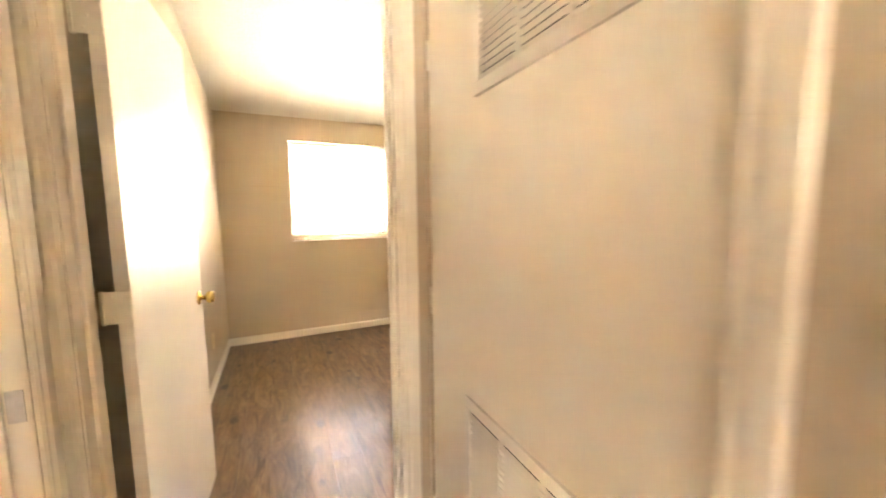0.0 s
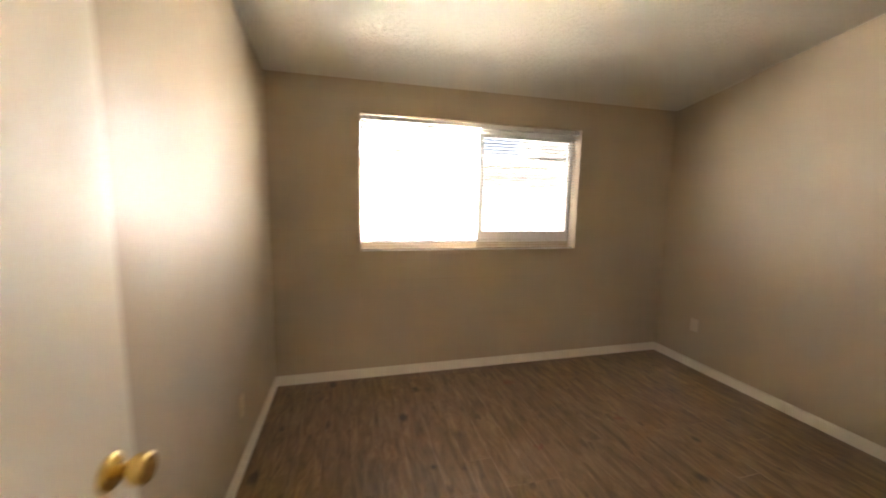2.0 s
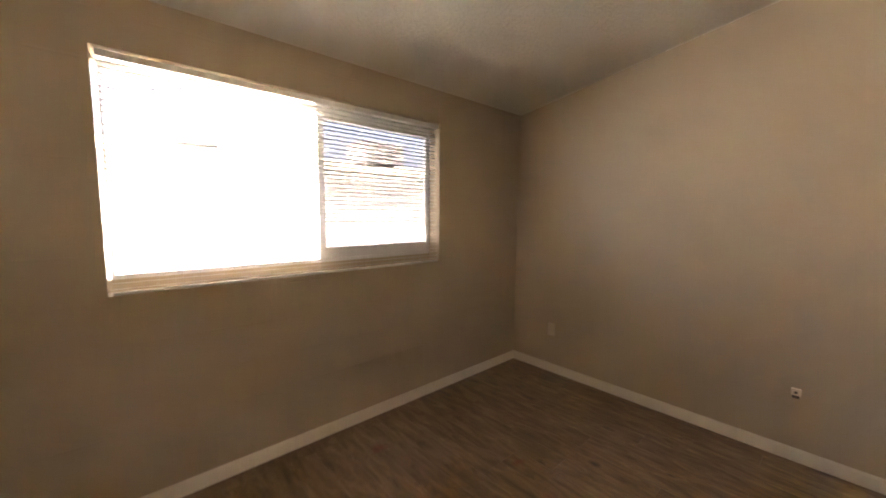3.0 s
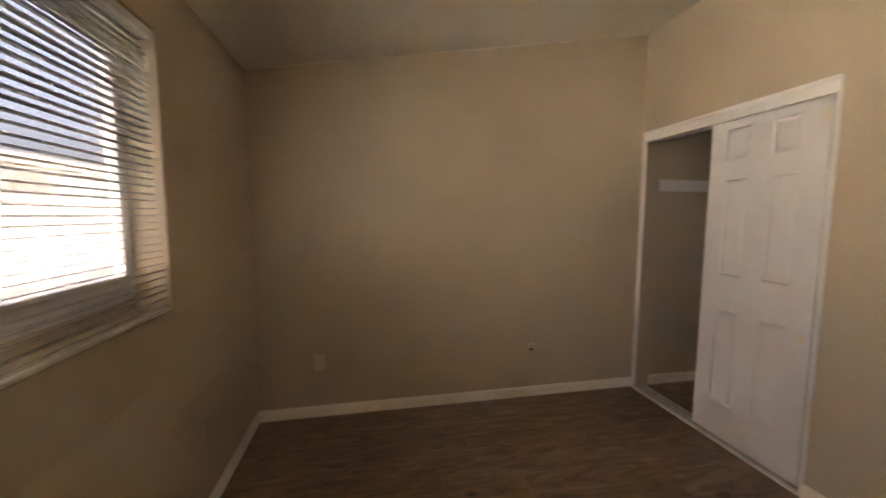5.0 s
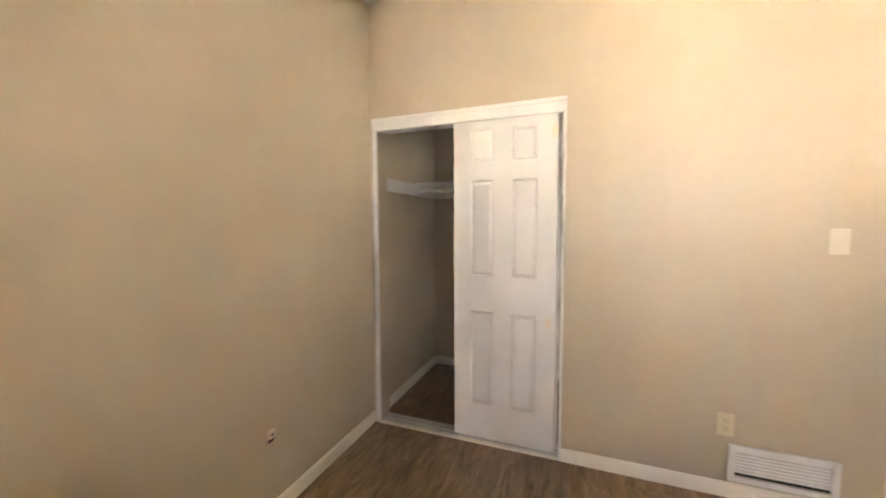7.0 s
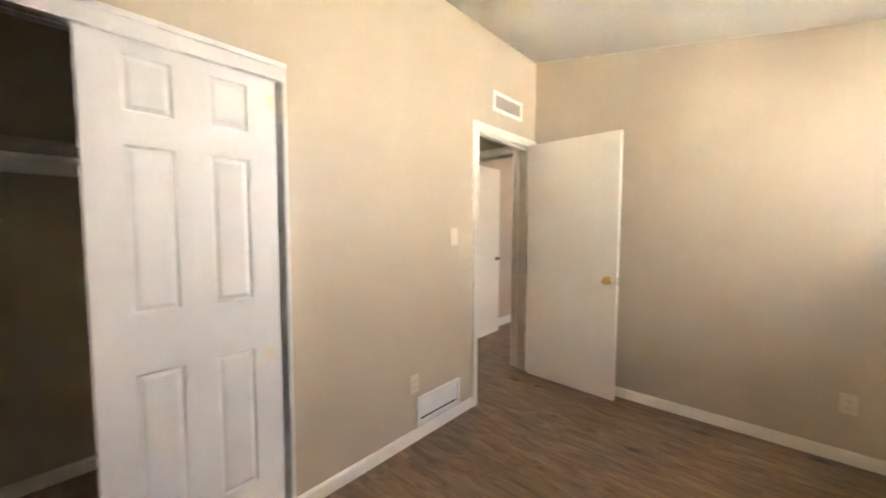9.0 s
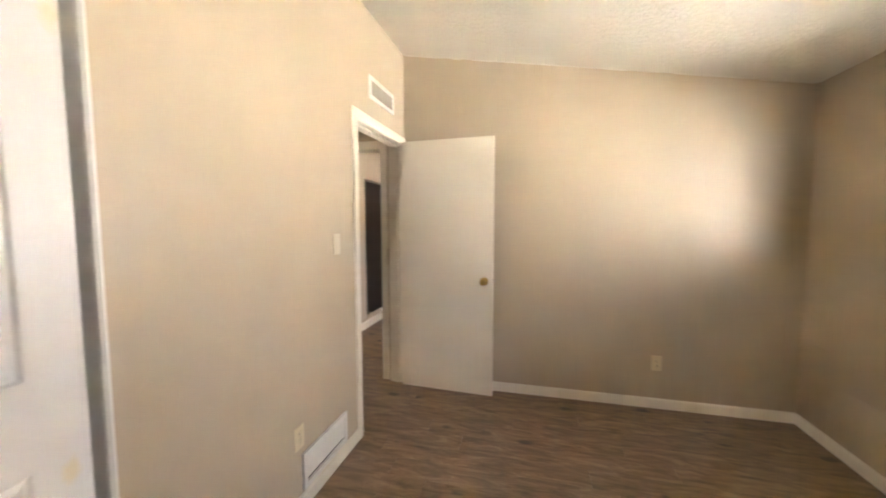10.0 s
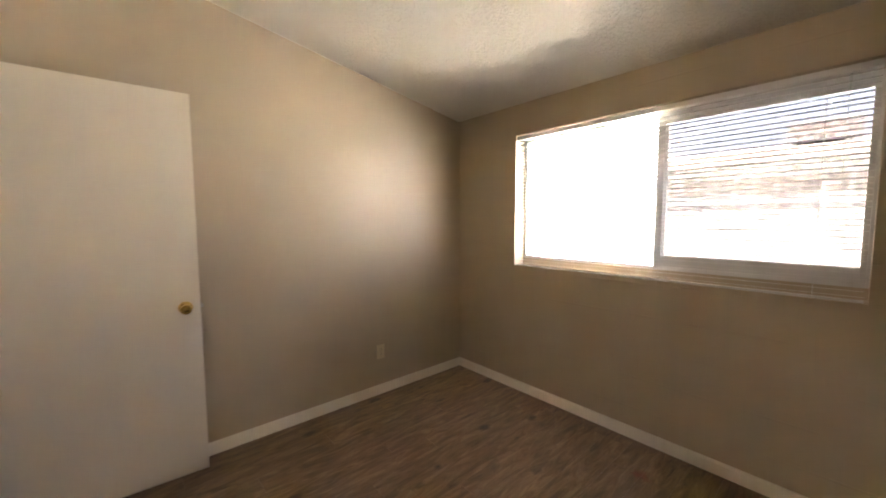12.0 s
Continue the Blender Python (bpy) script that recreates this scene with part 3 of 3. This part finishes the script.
def slat_mesh():
    """One thin, slightly crowned slat."""
    bm = bmesh.new()
    rows = []
    for i in range(5):
        u = i / 4 - 0.5
        y, z = u * 0.025, 0.0018 * (1 - 4 * u * u)
        rows.append([bm.verts.new((x, y, z)) for x in (BX0 + 0.003, BX1 - 0.003)])
    for a, b in zip(rows, rows[1:]):
        bm.faces.new((a[0], a[1], b[1], b[0]))
    bmesh.ops.solidify(bm, geom=bm.faces[:], thickness=0.0005)
    return mesh_of("slat", bm, m_slat, True)


slat = slat_mesh()
N_SLATS = 38
for i in range(N_SLATS):
    z = 1.052 + i * (2.012 - 1.052) / (N_SLATS - 1)
    ob = new("slat", slat)
    ob.parent = blind
    ob.matrix_local = pose(random.uniform(-0.0012, 0.0012), BY + LEAN * (z - 1.03) / 0.98, z, SLAT_TILT + random.uniform(-2.0, 2.0), random.uniform(-0.06, 0.06), 0)
for x in (BX0 + 0.16, (BX0 + BX1) / 2, BX1 - 0.16):
    for y in (BY - 0.0135, BY + 0.0135):
        cord = [(-0.0006, -0.0006, 0), (0.0006, -0.0006, 0), (0.0006, 0.0006, 0), (-0.0006, 0.0006, 0)]
        part("ladder_cord", prism(cord, (x, y, 1.034), (0, LEAN, 0.98)), m_white, blind)
wand = bmesh.new()
lathe(wand, [(0, 0), (0.004, 0), (0.004, 0.55), (0, 0.55)], pose(BX1 - 0.09, BY + LEAN - 0.040, 1.46), 6)
part("tilt_wand", wand, m_glass, blind, "clear plastic tilt wand")

# ---- closet ----
closet_frame = base("closet_frame", Matrix(), "white trimmed closet opening with sliding-door tracks", "closet frame")
closet_frame["kind"] = "structure"
part("casing", casing_bm((CL_X1, 0, 0), (CL_X1, 0, 2.04), (1, 0, 0), (0, 1, 0), 0.032, 0.012), m_white, closet_frame)
part("casing", casing_bm((CL_X0, 0, 0), (CL_X0, 0, 2.04), (-1, 0, 0), (0, 1, 0), 0.018, 0.012), m_white, closet_frame)
part("head_casing", boxes((CL_X0 - 0.018, 0.0, 1.965, CL_X1 + 0.032, 0.014, 2.020), (CL_X0 - 0.018, 0.0, 2.020, CL_X1 + 0.032, 0.022, 2.042), bevel=0.003), m_white, closet_frame)
part("jamb", boxes((CL_X1, -T, 0, CL_X1 + 0.011, -0.001, CL_H)), m_wall, closet_frame, "tan painted jamb")
part("jamb", boxes((CL_X0 - 0.011, -T, 0, CL_X0, -0.001, CL_H)), m_white, closet_frame)
part("head_track", boxes((CL_X0, -0.100, 1.982, CL_X1, -0.004, 1.998), (CL_X0, -0.006, 1.962, CL_X1, -0.003, 1.982), (CL_X0, -0.054, 1.968, CL_X1, -0.051, 1.982),
                         (CL_X0, -0.100, 1.968, CL_X1, -0.097, 1.982)), m_aluminium, closet_frame, "aluminium sliding track")
part("floor_track", boxes((CL_X0, -0.100, 0.001, CL_X1, -0.004, 0.006), (CL_X0, -0.010, 0.006, CL_X1, -0.006, 0.016), (CL_X0, -0.054, 0.006, CL_X1, -0.050, 0.016),
                          (CL_X0, -0.100, 0.006, CL_X1, -0.096, 0.016), bevel=0.0008), m_aluminium, closet_frame, "scuffed aluminium floor track")
part("sill", boxes((CL_X0, -T, 0.0, CL_X1, -0.1005, 0.008), (CL_X0, -0.0035, 0.0, CL_X1, 0.014, 0.012), bevel=0.002), m_trim, closet_frame)


def six_panel_bm(w, h, t):
    """Moulded six-panel leaf: each panel sinks, then rises to a raised field; the back is flat."""
    xs = (0.0, 0.106, 0.246, 0.357, 0.497, w)
    zs = (0.0, 0.215, 0.80, 1.015, 1.59, 1.70, 1.89, h)
    bm = bmesh.new()
    grid = [[bm.verts.new((x, 0, z)) for z in zs] for x in xs]
    fields = []
    for i in range(len(xs) - 1):
        for j in range(len(zs) - 1):
            f = bm.faces.new((grid[i][j], grid[i + 1][j], grid[i + 1][j + 1], grid[i][j + 1]))
            if i in (1, 3) and j in (1, 3, 5):
                fields.append(f)
    rim = [e for e in bm.edges if e.is_boundary]
    side = bmesh.ops.extrude_edge_only(bm, edges=rim)["geom"]
    for v in (g for g in side if isinstance(g, bmesh.types.BMVert)):
        v.co.y += t
    back = [e for e in bm.edges if e.is_boundary]
    bmesh.ops.contextual_create(bm, geom=back)
    for f in fields:
        bmesh.ops.inset_individual(bm, faces=[f], thickness=0.010, depth=0.0)
        for v in f.verts:
            v.co.y += 0.008
        bmesh.ops.inset_individual(bm, faces=[f], thickness=0.006, depth=0.0)
        bmesh.ops.inset_individual(bm, faces=[f], thickness=0.020, depth=0.0)
        for v in f.verts:
            v.co.y -= 0.0065
    bmesh.ops.recalc_face_normals(bm, faces=bm.faces[:])
    return bm


front_leaf = base("closet_door", pose(2.918, -0.012, 0.028, 0, 0, 180), "white moulded six-panel sliding closet door", "closet door", "sliding closet doors")
part("leaf", six_panel_bm(0.61, 1.95, 0.032), m_closet_door, front_leaf)
copy_thing(front_leaf, pose(2.905, -0.059, 0.028, 0, 0, 180))

shelf = base("closet_shelf", Matrix(), "white closet shelf on cleats with hanging rod", "shelf")
part("board", boxes((2.25, CL_BACK + 0.002, 1.693, W - 0.002, -0.72, 1.711), bevel=0.002), m_white, shelf)
part("cleat", boxes((W - 0.020, CL_BACK + 0.022, 1.600, W - 0.001, -0.05, 1.692), bevel=0.002), m_white, shelf)
part("cleat", boxes((2.25, CL_BACK + 0.001, 1.600, W - 0.001, CL_BACK + 0.020, 1.692), bevel=0.002), m_white, shelf)
rod = bmesh.new()
lathe(rod, [(0, 0), (0.016, 0), (0.016, W - 0.02 - 2.25), (0, W - 0.02 - 2.25)], pose(2.25, -0.735, 1.635, 0, 90, 0), 16)
part("rod", rod, m_white, shelf, "white painted hanging rod", True)


# ---- fittings ----
def plate(name, at, turn, material, label, category, face="outlet"):
    """A wall plate lying in local x-z, its face towards local -y."""
    ob = base(name, pose(*at, 0, 0, turn), label, category, "wall plates")
    part("cover", boxes((-0.035, -0.006, -0.0575, 0.035, -0.0005, 0.0575), bevel=0.0025), material, ob)
    if face == "outlet":
        for z in (-0.0195, 0.0195):
            socket = part("socket", boxes((-0.0165, -0.008, z - 0.0145, 0.0165, -0.006, z + 0.0145), bevel=0.003), material, ob)
            for dx, hh in ((-0.0065, 0.0045), (0.0065, 0.0035)):
                part("slot", boxes((dx - 0.0011, -0.0084, z - hh + 0.003, dx + 0.0011, -0.0079, z + hh + 0.003)), m_dark, socket)
            part("ground_hole", lathe(bmesh.new(), [(0, 0), (0.0026, 0), (0.0026, 0.0004), (0, 0.0004)], pose(0, -0.008, z - 0.008, 90, 0, 0), 10), m_dark, socket)
    elif face == "switch":
        for z in (-0.016, 0.016):
            part("toggle", boxes((-0.011, -0.0095, z - 0.0125, 0.011, -0.006, z + 0.0125), bevel=0.002), material, ob)
    elif face == "jack":
        part("jack", boxes((-0.010, -0.0085, -0.012, 0.010, -0.006, 0.010), bevel=0.0015), m_dark, ob, "dark cable socket")
    for z in ((0.0,) if face == "outlet" else (-0.042, 0.042)):
        part("screw", lathe(bmesh.new(), [(0, 0), (0.0032, 0), (0.0026, 0.0012), (0, 0.0014)], pose(0, -0.006, z, 90, 0, 0), 10), material, ob)
    return ob


plate("wall_outlet", (1.50, 0, 0.368), 180, m_ivory, "ivory duplex outlet on the tan wall", "outlet")
plate("wall_outlet", (0, 1.98, 0.345), 90, m_ivory, "ivory duplex outlet below the sheen of the wall", "outlet")
jack = base("phone_jack", pose(W, 0.895, 0.395, 0, 0, -90), "small surface-mounted beige phone jack low on the wall", "phone jack")
part("box", boxes((-0.020, -0.016, -0.010, 0.020, -0.0005, 0.030), bevel=0.004), m_plate_tan, jack)
part("bracket", boxes((-0.016, -0.008, -0.030, 0.016, -0.0005, -0.0105), bevel=0.002), m_nickel, jack, "dark mounting bracket")
part("socket", boxes((-0.007, -0.0168, 0.002, 0.007, -0.0158, 0.014)), m_dark, jack)
plate("blank_plate", (W, 2.455, 0.385), -90, m_plate_tan, "off-white blank wall plate near the window corner", "wall plate", "blank")
plate("blank_plate", (2.78, D, 0.377), 0, m_wall, "blank plate painted over in wall tan", "wall plate", "blank")
plate("light_switch", (1.12, 0, 1.275), 180, m_plate_tan, "off-white light switch beside the bedroom door", "light switch", "switch")

register = base("floor_register", pose(1.275, 0, 0.185), "white louvred wall register above the baseboard", "air vent")
part("frame", rect_frame(-0.21, 0.21, -0.095, 0.09, 0.0005, 0.016, 0.028, 0.003), m_white, register)
# near-black sheet stands in for the shade behind the louvres
part("backing", boxes((-0.182, 0.0006, -0.067, 0.182, 0.002, 0.062)), m_dark, register)
for i in range(7):
    bm = boxes((-0.181, -0.0065, -0.0007, 0.181, 0.0065, 0.0007))
    bmesh.ops.transform(bm, matrix=pose(0, 0.009, -0.042 + i * 0.0165, -52, 0, 0), verts=bm.verts[:])
    part("louvre", bm, m_white, register)

transfer = base("transfer_grille", pose(0.46, 0, 2.298), "white framed grey louvred grille over the door", "air vent")
part("frame", rect_frame(-0.212, 0.212, -0.075, 0.075, 0.0005, 0.012, 0.026, 0.002), m_white, transfer)
part("backing", boxes((-0.186, 0.0006, -0.049, 0.186, 0.002, 0.049)), m_filter, transfer)
for i in range(8):
    bm = boxes((-0.185, -0.0055, -0.0006, 0.185, 0.0055, 0.0006))
    bmesh.ops.transform(bm, matrix=pose(0, 0.006, -0.042 + i * 0.012, 40, 0, 0), verts=bm.verts[:])
    part("louvre", bm, m_filter, transfer)

LX, LY = 1.63, 1.41
lamp = base("ceiling_light", pose(LX, LY, ceil_z(LY), math.degrees(math.atan((Z_LOW - Z_HIGH) / D)), 0, 0), "lit frosted glass dome ceiling light with dark finial", "ceiling light")
part("canopy", lathe(bmesh.new(), [(0, 0), (0.15, 0), (0.155, -0.008), (0.14, -0.022), (0.0, -0.022)], Matrix(), 32), m_brass, lamp, "brass canopy", True)
part("shade", lathe(bmesh.new(), [(0.142, -0.0225), (0.158, -0.040), (0.156, -0.064), (0.136, -0.092), (0.098, -0.114), (0.047, -0.126), (0, -0.129)], Matrix(), 32), m_lit, lamp, "glowing frosted glass dome", True)
part("finial", lathe(bmesh.new(), [(0, -0.128), (0.011, -0.130), (0.012, -0.136), (0.006, -0.144), (0, -0.146)], Matrix(), 14), m_nickel, lamp, "dark finial", True)

# ---- outside ----
tagged(new("ground", mesh_of("ground", boxes((-400, -400, -0.40, 400, 400, -0.25)), m_pavement)), kind="structure")
house = base("neighbour_house", pose(0, 0, -0.25), "pale stucco house with low brown roof across the yard", "house")
part("wall", boxes((-12, 9.0, 0, 14, 14.0, 2.62)), m_stucco, house, "pale sunlit stucco wall")
part("roof", prism([(0, 8.4, 2.66), (0, 8.4, 2.74), (0, 11.5, 3.27), (0, 14.6, 2.74), (0, 14.6, 2.66)], (-12.4, 0, 0), (26.8, 0, 0)), m_roof, house)
part("fascia", boxes((-12.4, 8.36, 2.58, 14.4, 8.395, 2.76)), m_fascia, house, "sun-bleached tan fascia board")
# flat brown panels stand in for the shaded openings between posts
for i in range(62):
    x = -7.0 + i * 0.285
    part("vent_opening", boxes((x, 8.985, 2.07, x + 0.215, 8.998, 2.38)), m_shade_brown, house)
    part("sill_slot", boxes((x, 8.990, 1.84, x + 0.215, 8.998, 1.89)), m_shade_brown, house)
    part("post", boxes((x + 0.225, 8.93, 1.30, x + 0.275, 8.998, 2.44)), m_stucco, house)


def roof_cooler(x, y, z, w, d, h, label):
    """Evaporative cooler: a sheet-metal box on feet with louvred pads and a flat lid."""
    ob = base("roof_cooler", pose(x, y, z), label, "roof cooler", "roof coolers")
    part("cabinet", boxes((-w / 2, -d / 2, 0.06, w / 2, d / 2, h), bevel=0.02), m_grey_metal, ob)
    part("lid", boxes((-w / 2 - 0.02, -d / 2 - 0.02, h, w / 2 + 0.02, d / 2 + 0.02, h + 0.03), bevel=0.008), m_grey_metal, ob)
    for fx in (-w / 2 + 0.06, w / 2 - 0.06):
        for fy in (-d / 2 + 0.06, d / 2 - 0.06):
            part("foot", boxes((fx - 0.03, fy - 0.03, -0.10, fx + 0.03, fy + 0.03, 0.06)), m_grey_metal, ob)
    for i in range(6):
        zz = 0.12 + (h - 0.2) * i / 5
        part("louvre", boxes((-w / 2 + 0.06, -d / 2 - 0.012, zz, w / 2 - 0.06, -d / 2 + 0.001, zz + 0.025)), m_shade_brown, ob)
    return ob


roof_cooler(1.98, 9.95, 2.70, 0.92, 0.80, 0.36, "low grey sheet-metal cooler unit on the brown roof")
roof_cooler(5.85, 9.20, 2.58, 1.15, 0.95, 0.55, "tall grey sheet-metal cooler unit on the brown roof")


# ---- floor ----
floor = setting("floor", boxes((FAR_X - T, HALL_S - T, -0.12, W + T, D + 0.16, -0.004)), m_subfloor, "grey-brown wood-look vinyl plank floor")
PLANK_W, PLANK_L = 0.1524, 1.22


def plank_mesh():
    bm = boxes((0.0003, 0.0003, -0.0045, PLANK_W - 0.0003, PLANK_L - 0.0003, 0.0))
    top = [e for e in bm.edges if all(v.co.z > -0.001 for v in e.verts)]
    bmesh.ops.bevel(bm, geom=top, offset=0.0006, segments=1, affect="EDGES")
    return mesh_of("plank", bm, m_floor)


plank = plank_mesh()


def lay(x0, x1, y0, y1):
    """Lay planks lengthwise from y0 to y1 with staggered ends, running under the walls."""
    columns = math.ceil((x1 - x0) / PLANK_W)
    for c in range(columns):
        y = y0 - random.choice((0.0, 0.31, 0.55, 0.78, 1.0))
        while y < y1:
            ob = new("plank", plank)
            ob.parent = floor
            ob.location = (x0 + c * PLANK_W, y, 0)
            y += PLANK_L


lay(-0.06, 0.98, HALL_S - 0.1, D + 0.05)
lay(-0.06 + 7 * PLANK_W, W + 0.05, CL_BACK, D + 0.05)
lay(FAR_X, -0.08, FAR_Y - 0.3, 2.0)
